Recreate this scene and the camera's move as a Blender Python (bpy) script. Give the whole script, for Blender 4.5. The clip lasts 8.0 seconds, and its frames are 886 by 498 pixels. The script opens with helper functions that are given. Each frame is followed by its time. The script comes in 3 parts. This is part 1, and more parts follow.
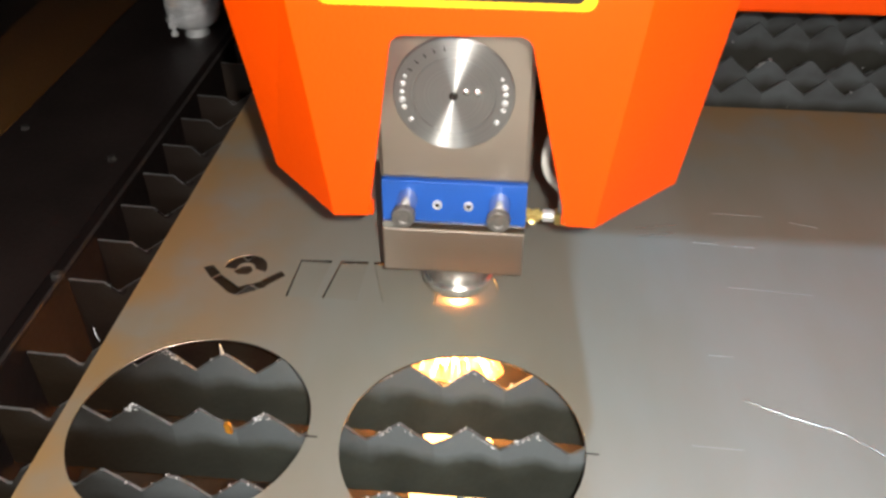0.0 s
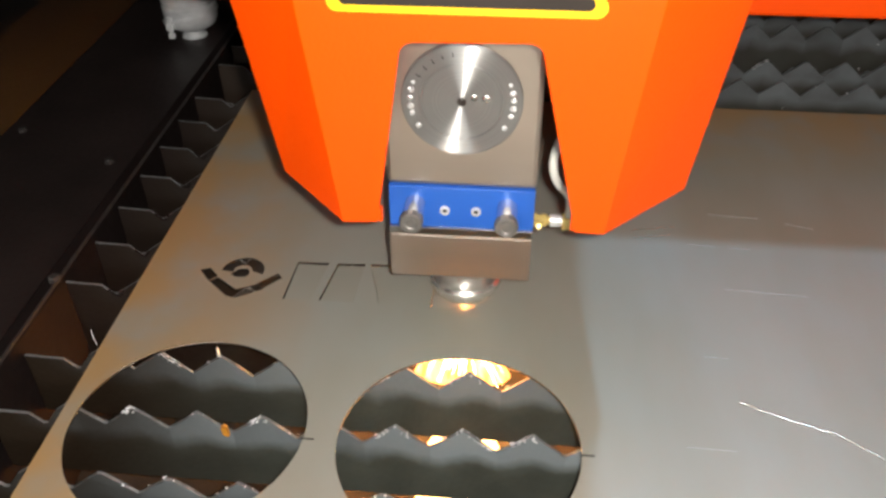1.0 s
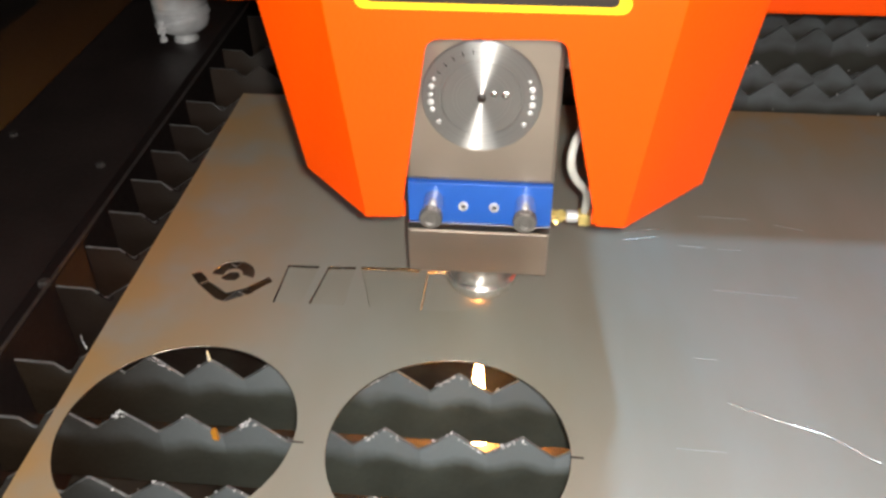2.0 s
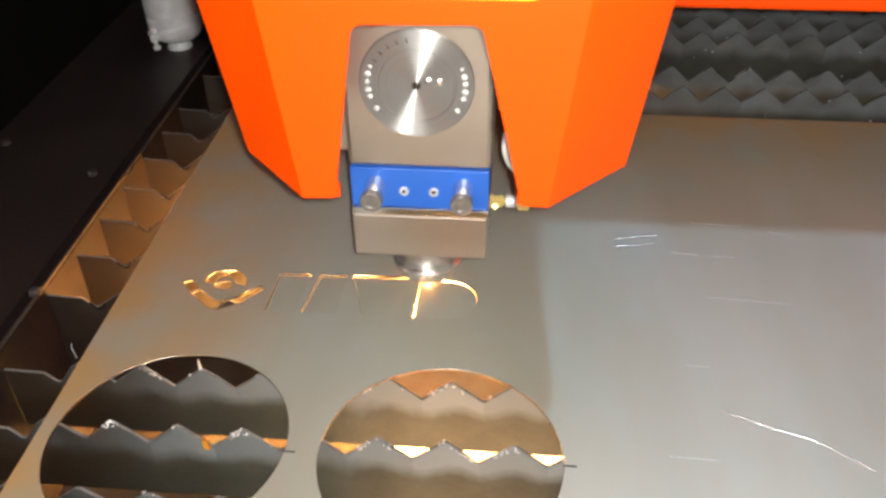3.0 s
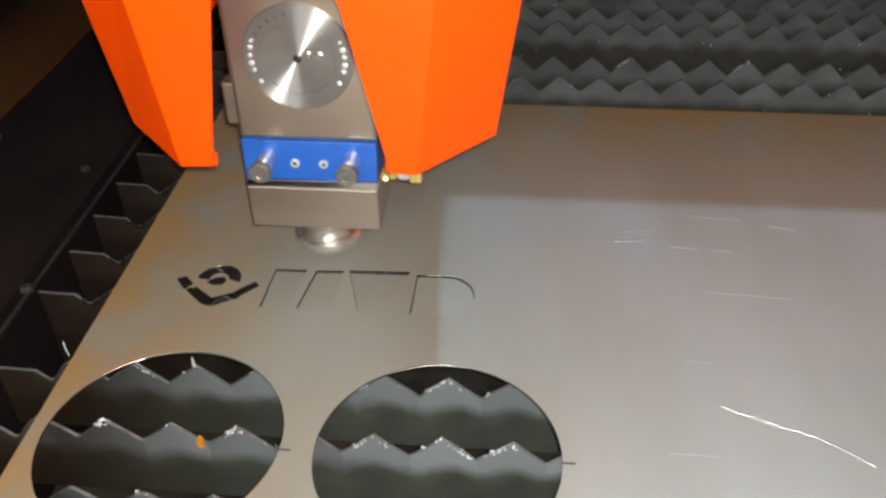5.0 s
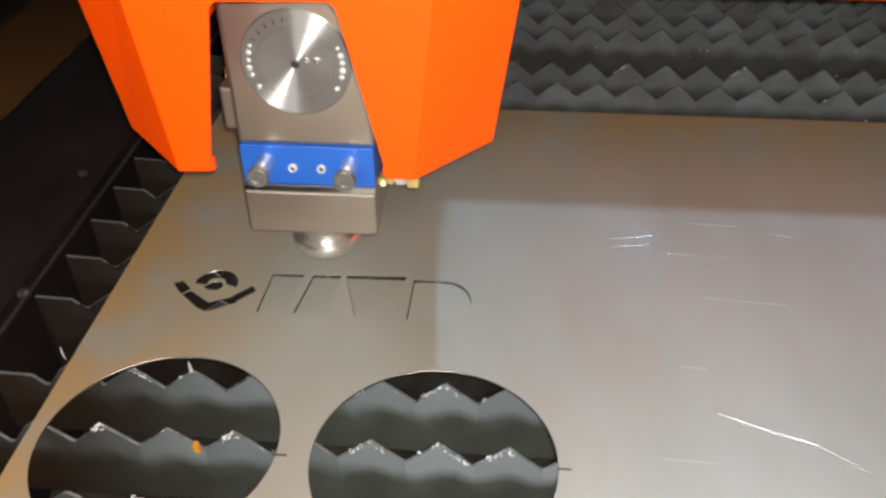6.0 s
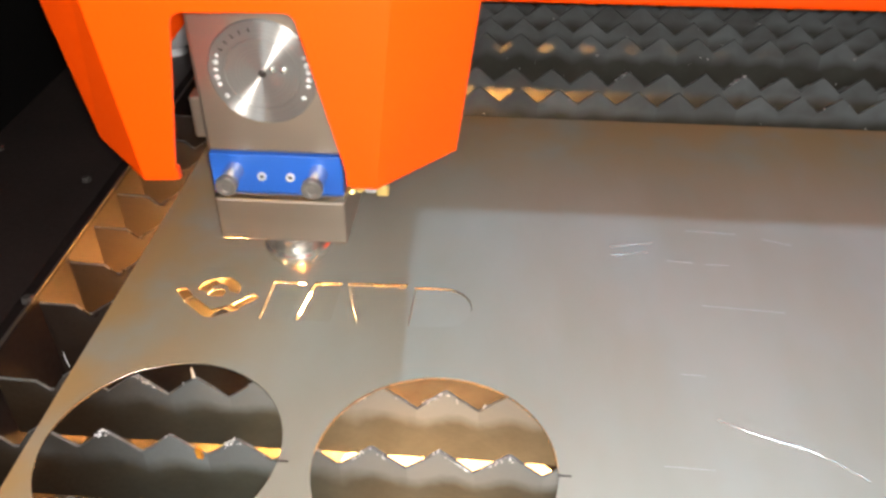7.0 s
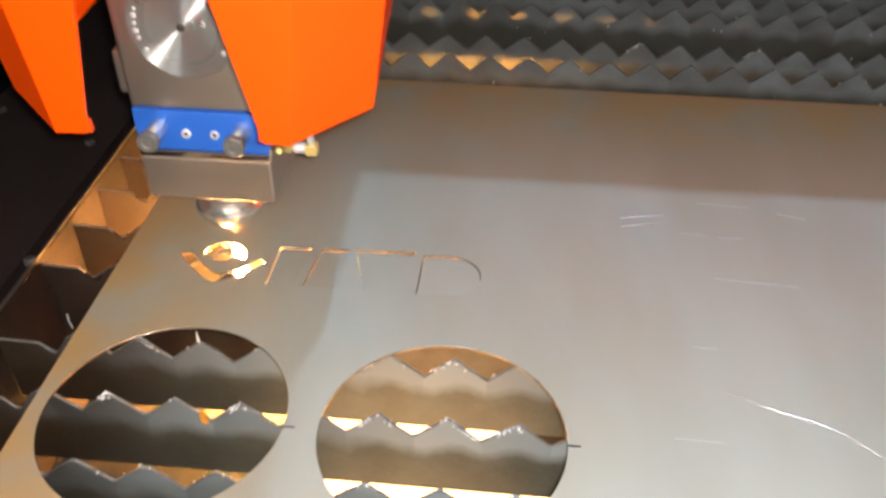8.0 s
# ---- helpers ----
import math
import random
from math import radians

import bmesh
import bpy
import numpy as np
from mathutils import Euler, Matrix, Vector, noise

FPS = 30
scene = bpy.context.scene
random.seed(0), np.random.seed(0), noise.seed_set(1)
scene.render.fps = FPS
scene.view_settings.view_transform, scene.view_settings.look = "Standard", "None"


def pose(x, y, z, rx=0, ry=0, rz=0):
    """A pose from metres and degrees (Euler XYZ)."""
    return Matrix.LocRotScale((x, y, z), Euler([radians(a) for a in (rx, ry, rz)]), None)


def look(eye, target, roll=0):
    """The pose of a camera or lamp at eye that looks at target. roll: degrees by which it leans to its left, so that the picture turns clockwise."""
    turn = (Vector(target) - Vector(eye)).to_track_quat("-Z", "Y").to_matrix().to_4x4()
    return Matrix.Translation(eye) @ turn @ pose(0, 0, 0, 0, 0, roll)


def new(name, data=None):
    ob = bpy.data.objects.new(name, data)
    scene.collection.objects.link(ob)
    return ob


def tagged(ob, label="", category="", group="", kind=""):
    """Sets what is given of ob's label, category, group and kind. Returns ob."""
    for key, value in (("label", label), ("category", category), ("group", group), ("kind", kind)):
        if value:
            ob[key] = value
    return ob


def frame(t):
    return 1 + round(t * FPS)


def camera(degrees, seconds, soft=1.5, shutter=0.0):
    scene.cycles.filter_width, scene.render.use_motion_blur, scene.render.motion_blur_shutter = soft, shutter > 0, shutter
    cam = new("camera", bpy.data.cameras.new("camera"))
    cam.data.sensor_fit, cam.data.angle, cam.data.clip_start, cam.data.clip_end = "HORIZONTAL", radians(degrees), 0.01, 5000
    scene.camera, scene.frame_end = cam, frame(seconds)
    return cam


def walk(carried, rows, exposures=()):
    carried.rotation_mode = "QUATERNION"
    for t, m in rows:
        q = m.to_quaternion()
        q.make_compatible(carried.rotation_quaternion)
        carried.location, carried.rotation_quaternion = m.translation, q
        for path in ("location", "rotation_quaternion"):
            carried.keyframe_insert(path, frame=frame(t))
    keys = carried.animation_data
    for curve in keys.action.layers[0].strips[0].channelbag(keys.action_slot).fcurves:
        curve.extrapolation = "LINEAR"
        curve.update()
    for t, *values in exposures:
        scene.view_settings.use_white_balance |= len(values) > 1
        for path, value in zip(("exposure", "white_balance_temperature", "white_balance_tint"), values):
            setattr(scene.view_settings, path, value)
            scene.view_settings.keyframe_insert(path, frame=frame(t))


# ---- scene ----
cam = camera(54.56, 8.0, soft=2.9, shutter=0.5)
EYES = (
    (0.0, 0.0257, -0.3434, 0.4123, -37.427, 0.431, 5.697),
    (0.5, 0.0263, -0.3412, 0.4119, -37.342, 0.496, 5.654),
    (1.0, 0.0278, -0.3435, 0.4149, -37.446, 0.486, 5.585),
    (1.5, 0.0307, -0.3442, 0.4155, -37.399, 0.548, 5.377),
    (3.0, 0.0351, -0.3413, 0.4148, -36.850, 0.526, 4.935),
    (3.5, 0.0377, -0.3415, 0.4147, -36.622, 0.742, 4.654),
    (4.0, 0.0382, -0.3370, 0.4121, -36.988, 0.727, 4.323),
    (4.5, 0.0345, -0.3358, 0.4063, -37.562, 0.907, 4.805),
    (4.7, 0.0345, -0.3358, 0.4080, -37.30, 0.70, 4.75),
    (5.8, 0.0353, -0.3360, 0.4120, -37.02, 0.36, 4.64),
    (6.0, 0.0353, -0.3360, 0.4122, -36.908, 0.318, 4.629),
    (6.5, 0.0360, -0.3375, 0.4137, -36.725, 0.296, 4.651),
    (7.0, 0.0356, -0.3385, 0.4161, -36.557, 0.284, 4.765),
    (7.5, 0.0344, -0.3407, 0.4138, -36.355, 0.091, 4.936),
    (7.7, 0.0335, -0.3400, 0.4125, -36.60, 0.0, 5.02),
    (8.0, 0.0284, -0.3355, 0.4045, -38.073, -0.489, 5.340),
)
walk(cam, [(t, pose(x, y, z, 90 + p, r, w)) for t, x, y, z, p, r, w in EYES],
     exposures=((0.0, -0.06), (0.5, 0.02), (1.5, -0.03), (3.0, 0.26), (3.5, 0.25), (3.8, 0.12), (4.0, -0.03), (4.5, -0.03), (4.8, 0.07), (5.8, 0.24), (6.5, 0.34), (7.0, 0.38), (8.0, 0.38)))

# where the nozzle stands on the sheet: seconds, x, y
HEAD = (
    (0.0, -0.0139, 0.1375), (0.5, -0.0098, 0.1580), (0.8, -0.0003, 0.1454), (1.0, -0.0062, 0.1352),
    (1.5, -0.0048, 0.1241), (1.7, 0.0071, 0.1316), (2.2, 0.0125, 0.1520), (2.8, -0.0110, 0.1704), (3.0, -0.0241, 0.1689),
    (3.5, -0.0297, 0.1505), (4.0, -0.0305, 0.1220), (4.2, -0.0200, 0.1198), (4.4, -0.0311, 0.1442),
    (4.5, -0.0700, 0.1560), (4.6, -0.1000, 0.1900), (4.7, -0.1000, 0.1920), (6.0, -0.0999, 0.1930),
    (6.5, -0.0992, 0.1915), (7.0, -0.1230, 0.1906), (7.5, -0.1504, 0.1904), (8.0, -0.1820, 0.1912),
)
# how far the sparks have sunk away under the tray: 0 is the full jet, and the splash is seen only in the strong bursts
GONE = -0.19
JET = ((0.0, 0.0), (4.23, 0.0), (4.3, GONE), (6.4, GONE), (6.47, 0.0), (8.0, 0.0))
SPLASH = ((0.0, GONE), (0.37, GONE), (0.47, 0.0), (0.87, 0.0), (0.93, GONE), (2.6, GONE), (2.7, 0.0), (3.7, 0.0), (3.8, GONE), (6.4, GONE), (6.47, 0.0), (8.0, 0.0))
FLASH = ((0.0, 0.0), (0.1, 0.0), (0.17, GONE), (6.4, GONE), (6.47, 0.0), (6.6, 0.0), (6.67, GONE), (8.0, GONE))
# where the splash lies beside the nozzle, blown back from the cut: seconds, x, y
BURST = ((0.0, 0.0), (0.3, 0.0), (0.37, GONE), (0.9, GONE), (0.97, 0.0), (1.75, 0.0), (1.82, GONE), (3.9, GONE), (3.97, 0.0), (4.2, 0.0), (4.27, GONE), (8.0, GONE))
BLOWN = ((0.0, -0.03, 0.02), (0.5, -0.035, 0.0), (0.8, 0.01, 0.005), (1.0, -0.02, 0.02), (1.7, -0.02, 0.02), (2.8, 0.03, -0.01), (3.5, 0.03, 0.005), (6.5, -0.03, 0.0), (6.75, 0.11, -0.02), (7.0, 0.12, -0.03), (8.0, 0.15, -0.03))

# ---- light ----
world = bpy.data.worlds.new("world")
scene.world = world
world.use_nodes = True
world.node_tree.nodes["Background"].inputs[0].default_value = (0.80, 0.72, 0.64, 1)
world.node_tree.nodes["Background"].inputs[1].default_value = 0.19


def hall_lamp():
    data = bpy.data.lights.new("hall_lamp", "SUN")
    data.energy, data.angle, data.color = 1.45, radians(2.2), (0.40, 0.69, 1.0)
    ob = new("hall_lamp", data)
    ob.matrix_world = look((0.22 * 4, 0.30 * 4, 4), (0, 0, 0))


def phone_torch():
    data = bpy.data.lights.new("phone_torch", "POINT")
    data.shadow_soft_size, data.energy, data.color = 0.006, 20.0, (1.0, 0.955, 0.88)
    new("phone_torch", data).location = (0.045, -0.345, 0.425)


def tube_lamp():
    """A hall lamp high behind the camera, one that streaks the turned cap."""
    data = bpy.data.lights.new("tube_lamp", "AREA")
    data.shape, data.size, data.size_y, data.energy, data.color = "RECTANGLE", 0.06, 0.4, 19.0, (0.95, 0.96, 0.95)
    new("tube_lamp", data).matrix_world = look((-0.42, -2.2, 1.22), (0, 0.2, 0.1))


hall_lamp()
tube_lamp()
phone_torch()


# ---- materials ----
def material(name, base, rough=0.5, metal=0.0, vary=0.25, scale=30.0, bump=0.1, bump_scale=400.0, tint=None, stretch=(1, 1, 1), aniso=0.0):
    m = bpy.data.materials.new(name)
    m.use_nodes = True
    nt = m.node_tree
    n, l = nt.nodes, nt.links
    b = n["Principled BSDF"]
    b.inputs["Metallic"].default_value = metal
    b.inputs["Anisotropic"].default_value = aniso
    co = n.new("ShaderNodeTexCoord")
    mp = n.new("ShaderNodeMapping")
    mp.inputs["Scale"].default_value = stretch
    l.new(co.outputs["Object"], mp.inputs["Vector"])
    big = n.new("ShaderNodeTexNoise")
    big.inputs["Scale"].default_value, big.inputs["Detail"].default_value = scale, 6
    l.new(mp.outputs["Vector"], big.inputs["Vector"])
    fine = n.new("ShaderNodeTexNoise")
    fine.inputs["Scale"].default_value, fine.inputs["Detail"].default_value = bump_scale, 3
    l.new(mp.outputs["Vector"], fine.inputs["Vector"])
    ramp = n.new("ShaderNodeValToRGB")
    other = tint or [c * (1 - vary) for c in base]
    ramp.color_ramp.elements[0].position, ramp.color_ramp.elements[1].position = 0.3, 0.7
    ramp.color_ramp.elements[0].color = (*other, 1)
    ramp.color_ramp.elements[1].color = (*base, 1)
    l.new(big.outputs["Fac"], ramp.inputs["Fac"])
    l.new(ramp.outputs["Color"], b.inputs["Base Color"])
    mr = n.new("ShaderNodeMapRange")
    mr.inputs["To Min"].default_value, mr.inputs["To Max"].default_value = max(rough - 0.1, 0.03), min(rough + 0.1, 1)
    l.new(fine.outputs["Fac"], mr.inputs["Value"])
    l.new(mr.outputs["Result"], b.inputs["Roughness"])
    bp = n.new("ShaderNodeBump")
    bp.inputs["Strength"].default_value, bp.inputs["Distance"].default_value = bump, 0.001
    l.new(fine.outputs["Fac"], bp.inputs["Height"])
    l.new(bp.outputs["Normal"], b.inputs["Normal"])
    return m


def glowing(name, colour, strength):
    m = bpy.data.materials.new(name)
    m.use_nodes = True
    b = m.node_tree.nodes["Principled BSDF"]
    b.inputs["Base Color"].default_value = (*colour, 1)
    b.inputs["Emission Color"].default_value = (*colour, 1)
    b.inputs["Emission Strength"].default_value = strength
    return m


def sheet_steel():
    """Cold-rolled steel: fine rolling grain along y, faint cloudy oil film, tan oxide towards the sheared edge."""
    m = material("sheet_steel", (0.276, 0.292, 0.274), 0.5, 0.12, 0.2, 8.0, 0.05, 900.0, tint=(0.222, 0.220, 0.184), stretch=(1, 0.35, 1))
    nt = m.node_tree
    n, l = nt.nodes, nt.links
    b = n["Principled BSDF"]
    old = b.inputs["Base Color"].links[0].from_socket
    co = n.new("ShaderNodeTexCoord")
    xyz = n.new("ShaderNodeSeparateXYZ")
    l.new(co.outputs["Object"], xyz.inputs[0])
    blot = n.new("ShaderNodeTexNoise")
    blot.inputs["Scale"].default_value, blot.inputs["Detail"].default_value = 17.0, 9
    l.new(co.outputs["Object"], blot.inputs["Vector"])
    edge = n.new("ShaderNodeMapRange")
    edge.inputs["From Min"].default_value, edge.inputs["From Max"].default_value = -0.09, -0.255
    l.new(xyz.outputs[0], edge.inputs["Value"])
    back = n.new("ShaderNodeMapRange")
    back.inputs["From Min"].default_value, back.inputs["From Max"].default_value = 0.30, 0.47
    l.new(xyz.outputs[1], back.inputs["Value"])
    add = n.new("ShaderNodeMath")
    add.operation = "MAXIMUM"
    l.new(edge.outputs[0], add.inputs[0])
    l.new(back.outputs[0], add.inputs[1])
    mul = n.new("ShaderNodeMath")
    mul.operation = "MULTIPLY"
    over = n.new("ShaderNodeMath")
    over.operation, over.inputs[1].default_value = "MAXIMUM", 0.10
    l.new(add.outputs[0], over.inputs[0])
    l.new(over.outputs[0], mul.inputs[0])
    mul.use_clamp = True
    blot_gain = n.new("ShaderNodeMath")
    blot_gain.operation, blot_gain.inputs[1].default_value, blot_gain.inputs[2].default_value = "MULTIPLY_ADD", 3.2, -0.8
    blot_gain.use_clamp = True
    l.new(blot.outputs["Fac"], blot_gain.inputs[0])
    l.new(blot_gain.outputs[0], mul.inputs[1])
    mix = n.new("ShaderNodeMix")
    mix.data_type = "RGBA"
    l.new(mul.outputs[0], mix.inputs["Factor"])
    l.new(old, mix.inputs["A"])
    mix.inputs["B"].default_value = (0.34, 0.215, 0.095, 1)
    l.new(mix.outputs["Result"], b.inputs["Base Color"])
    return m


def slat_steel():
    """Slagged slat steel: paler along the teeth, darker lower down, with a ragged border."""
    m = material("slag_steel", (0.078, 0.086, 0.073), 0.5, 0.2, 0.35, 28.0, 0.3, 260.0)
    nt = m.node_tree
    n, l = nt.nodes, nt.links
    b = n["Principled BSDF"]
    old = b.inputs["Base Color"].links[0].from_socket
    co = n.new("ShaderNodeTexCoord")
    xyz = n.new("ShaderNodeSeparateXYZ")
    l.new(co.outputs["Object"], xyz.inputs[0])
    rag = n.new("ShaderNodeTexNoise")
    rag.inputs["Scale"].default_value, rag.inputs["Detail"].default_value = 30.0, 6
    l.new(co.outputs["Object"], rag.inputs["Vector"])
    own = n.new("ShaderNodeObjectInfo")

    def calc(op, a, b, c=None):
        m_ = n.new("ShaderNodeMath")
        m_.operation = op
        for k, val in enumerate((a, b, c)):
            if val is None:
                continue
            if isinstance(val, float):
                m_.inputs[k].default_value = val
            else:
                l.new(val, m_.inputs[k])
        return m_.outputs[0]

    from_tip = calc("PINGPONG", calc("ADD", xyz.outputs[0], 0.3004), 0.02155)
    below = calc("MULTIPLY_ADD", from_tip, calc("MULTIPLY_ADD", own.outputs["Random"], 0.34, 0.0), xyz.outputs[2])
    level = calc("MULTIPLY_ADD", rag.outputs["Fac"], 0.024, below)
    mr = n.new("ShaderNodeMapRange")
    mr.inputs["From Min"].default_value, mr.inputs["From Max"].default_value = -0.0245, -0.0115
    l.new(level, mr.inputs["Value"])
    ends = n.new("ShaderNodeMapRange")
    ends.inputs["From Min"].default_value, ends.inputs["From Max"].default_value = -0.296, -0.262
    l.new(calc("MULTIPLY_ADD", rag.outputs["Fac"], 0.012, xyz.outputs[0]), ends.inputs["Value"])
    mix = n.new("ShaderNodeMix")
    mix.data_type = "RGBA"
    l.new(mr.outputs[0], mix.inputs["Factor"])
    l.new(old, mix.inputs["A"])
    tooth = n.new("ShaderNodeTexWhiteNoise")
    tooth.noise_dimensions = "2D"
    pair = n.new("ShaderNodeCombineXYZ")
    l.new(calc("FLOOR", calc("MULTIPLY_ADD", xyz.outputs[0], 1 / 0.0431, 0.3219 / 0.0431), 0.0), pair.inputs[0])
    l.new(own.outputs["Random"], pair.inputs[1])
    l.new(pair.outputs[0], tooth.inputs["Vector"])
    shade = n.new("ShaderNodeMix")
    shade.data_type = "RGBA"
    l.new(tooth.outputs["Value"], shade.inputs["Factor"])
    shade.inputs["A"].default_value = (0.150, 0.170, 0.178, 1)
    shade.inputs["B"].default_value = (0.225, 0.255, 0.268, 1)
    l.new(shade.outputs["Result"], mix.inputs["B"])
    # darker towards the left end, a little paler near the teeth
    end_tone = n.new("ShaderNodeMix")
    end_tone.data_type = "RGBA"
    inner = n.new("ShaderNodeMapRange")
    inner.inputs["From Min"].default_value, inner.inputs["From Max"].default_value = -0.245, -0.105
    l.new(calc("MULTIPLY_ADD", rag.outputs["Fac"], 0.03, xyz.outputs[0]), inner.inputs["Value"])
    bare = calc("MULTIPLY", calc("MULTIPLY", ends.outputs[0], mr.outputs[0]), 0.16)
    l.new(calc("MAXIMUM", inner.outputs[0], bare), end_tone.inputs["Factor"])
    end_tone.inputs["A"].default_value = (0.024, 0.0155, 0.0090, 1)
    l.new(mix.outputs["Result"], end_tone.inputs["B"])
    # shade over the far rows is put into their colour, as brown
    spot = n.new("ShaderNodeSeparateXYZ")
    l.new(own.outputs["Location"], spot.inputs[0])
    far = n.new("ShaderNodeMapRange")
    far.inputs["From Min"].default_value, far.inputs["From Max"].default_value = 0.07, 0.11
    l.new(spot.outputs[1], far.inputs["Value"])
    browned = n.new("ShaderNodeMix")
    browned.data_type = "RGBA"
    l.new(end_tone.outputs["Result"], browned.inputs["A"])
    # the middle rows are near black, standing for shade under the sheet
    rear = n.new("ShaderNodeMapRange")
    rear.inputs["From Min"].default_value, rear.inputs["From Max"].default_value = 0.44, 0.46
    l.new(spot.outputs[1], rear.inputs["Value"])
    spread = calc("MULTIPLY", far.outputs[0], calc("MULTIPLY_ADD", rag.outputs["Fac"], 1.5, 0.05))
    l.new(calc("MULTIPLY", spread, calc("MULTIPLY_ADD", rear.outputs[0], -0.45, 1.0)), browned.inputs["Factor"])
    row_tint = n.new("ShaderNodeMix")
    row_tint.data_type = "RGBA"
    l.new(rear.outputs[0], row_tint.inputs["Factor"])
    row_tint.inputs["A"].default_value, row_tint.inputs["B"].default_value = (0.017, 0.0105, 0.0080, 1), (0.042, 0.029, 0.023, 1)
    l.new(row_tint.outputs["Result"], browned.inputs["B"])
    l.new(browned.outputs["Result"], b.inputs["Base Color"])
    return m


SHEET = sheet_steel()
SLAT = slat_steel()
DARK = material("dark_paint", (0.026, 0.0175, 0.0160), 0.5, 0.0, 0.5, 12.0, 0.15, 200.0)
SOOT = material("sooty_rail", (0.013, 0.0090, 0.0085), 0.7, 0.0, 0.4, 20.0, 0.2, 200.0)
SOOT.node_tree.nodes["Principled BSDF"].inputs["Specular IOR Level"].default_value = 0.08
WALLM = material("wall_paint", (0.0065, 0.0048, 0.0048), 0.6, 0.0, 0.4, 6.0, 0.15, 200.0)
TRAYM = material("tray_steel", (0.042, 0.031, 0.023), 0.7, 0.1, 0.4, 16.0, 0.5, 120.0, tint=(0.010, 0.007, 0.005))
ORANGE = material("orange_paint", (0.92, 0.073, 0.0), 0.42, 0.0, 0.06, 6.0, 0.22, 420.0)
STEEL = material("ground_steel", (0.54, 0.455, 0.385), 0.36, 0.9, 0.12, 20.0, 0.05, 900.0, stretch=(0.1, 1, 1))
BRIGHT = material("polished_steel", (0.75, 0.74, 0.72), 0.16, 1.0, 0.1, 40.0, 0.03, 700.0)
GALV = material("galvanised_steel", (0.80, 0.80, 0.80), 0.35, 0.25, 0.3, 60.0, 0.2, 300.0)
RAIL = material("highlight_and_bolt_steel", (0.09, 0.080, 0.075), 0.4, 0.5, 0.5, 60.0, 0.2, 300.0)
BLUE = material("blue_anodised", (0.022, 0.115, 0.50), 0.32, 0.0, 0.12, 30.0, 0.05, 900.0)
BRASS = material("brass", (0.92, 0.72, 0.26), 0.30, 0.55, 0.15, 60.0, 0.05, 500.0)
COPPER = material("copper", (0.72, 0.40, 0.26), 0.3, 1.0, 0.2, 60.0, 0.05, 500.0)
WHITE = material("white_cable", (0.55, 0.54, 0.50), 0.45, 0.0, 0.1, 60.0, 0.05, 400.0)
YELLOW = material("yellow_print", (0.80, 0.48, 0.01), 0.4, 0.0, 0.05, 40.0, 0.03, 500.0)
BLACK = material("black_print", (0.028, 0.020, 0.016), 0.35, 0.0, 0.2, 40.0, 0.03, 500.0)
ORANGE.node_tree.nodes["Principled BSDF"].inputs["Specular IOR Level"].default_value = 0.19
COREM = glowing("white_hot_jet", (1.0, 0.46, 0.11), 900.0)
BOWL = material("polished_bowl", (0.90, 0.87, 0.82), 0.24, 0.9, 0.15, 40.0, 0.04, 500.0)
CUT = material("fresh_cut_steel", (0.32, 0.28, 0.245), 0.24, 1.0, 0.25, 60.0, 0.3, 900.0, stretch=(1, 1, 0.1))
SCRAP = material("orange_burnt_slag", (0.72, 0.30, 0.03), 0.5, 0.1, 0.4, 200.0, 0.3, 600.0)
GLOWM = glowing("orange_hot_tray", (1.0, 0.54, 0.22), 6.8)
EDGE = material("lit_slat_edge", (0.20, 0.212, 0.215), 0.4, 0.2, 0.5, 120.0, 0.4, 500.0)
SATIN = material("satin_steel", (0.60, 0.67, 0.78), 0.18, 0.8, 0.12, 60.0, 0.05, 600.0)
KNURL = material("knurled_steel", (0.24, 0.225, 0.21), 0.45, 0.6, 0.25, 200.0, 0.3, 900.0)
NICK = material("dull_scratch", (0.47, 0.48, 0.49), 0.35, 0.3, 0.3, 200.0, 0.2, 600.0)
CHROME = material("chromed_steel", (0.93, 0.94, 0.95), 0.13, 0.45, 0.2, 60.0, 0.15, 300.0)
JETM = glowing("white_hot_sparks", (1.0, 0.42, 0.10), 230.0)


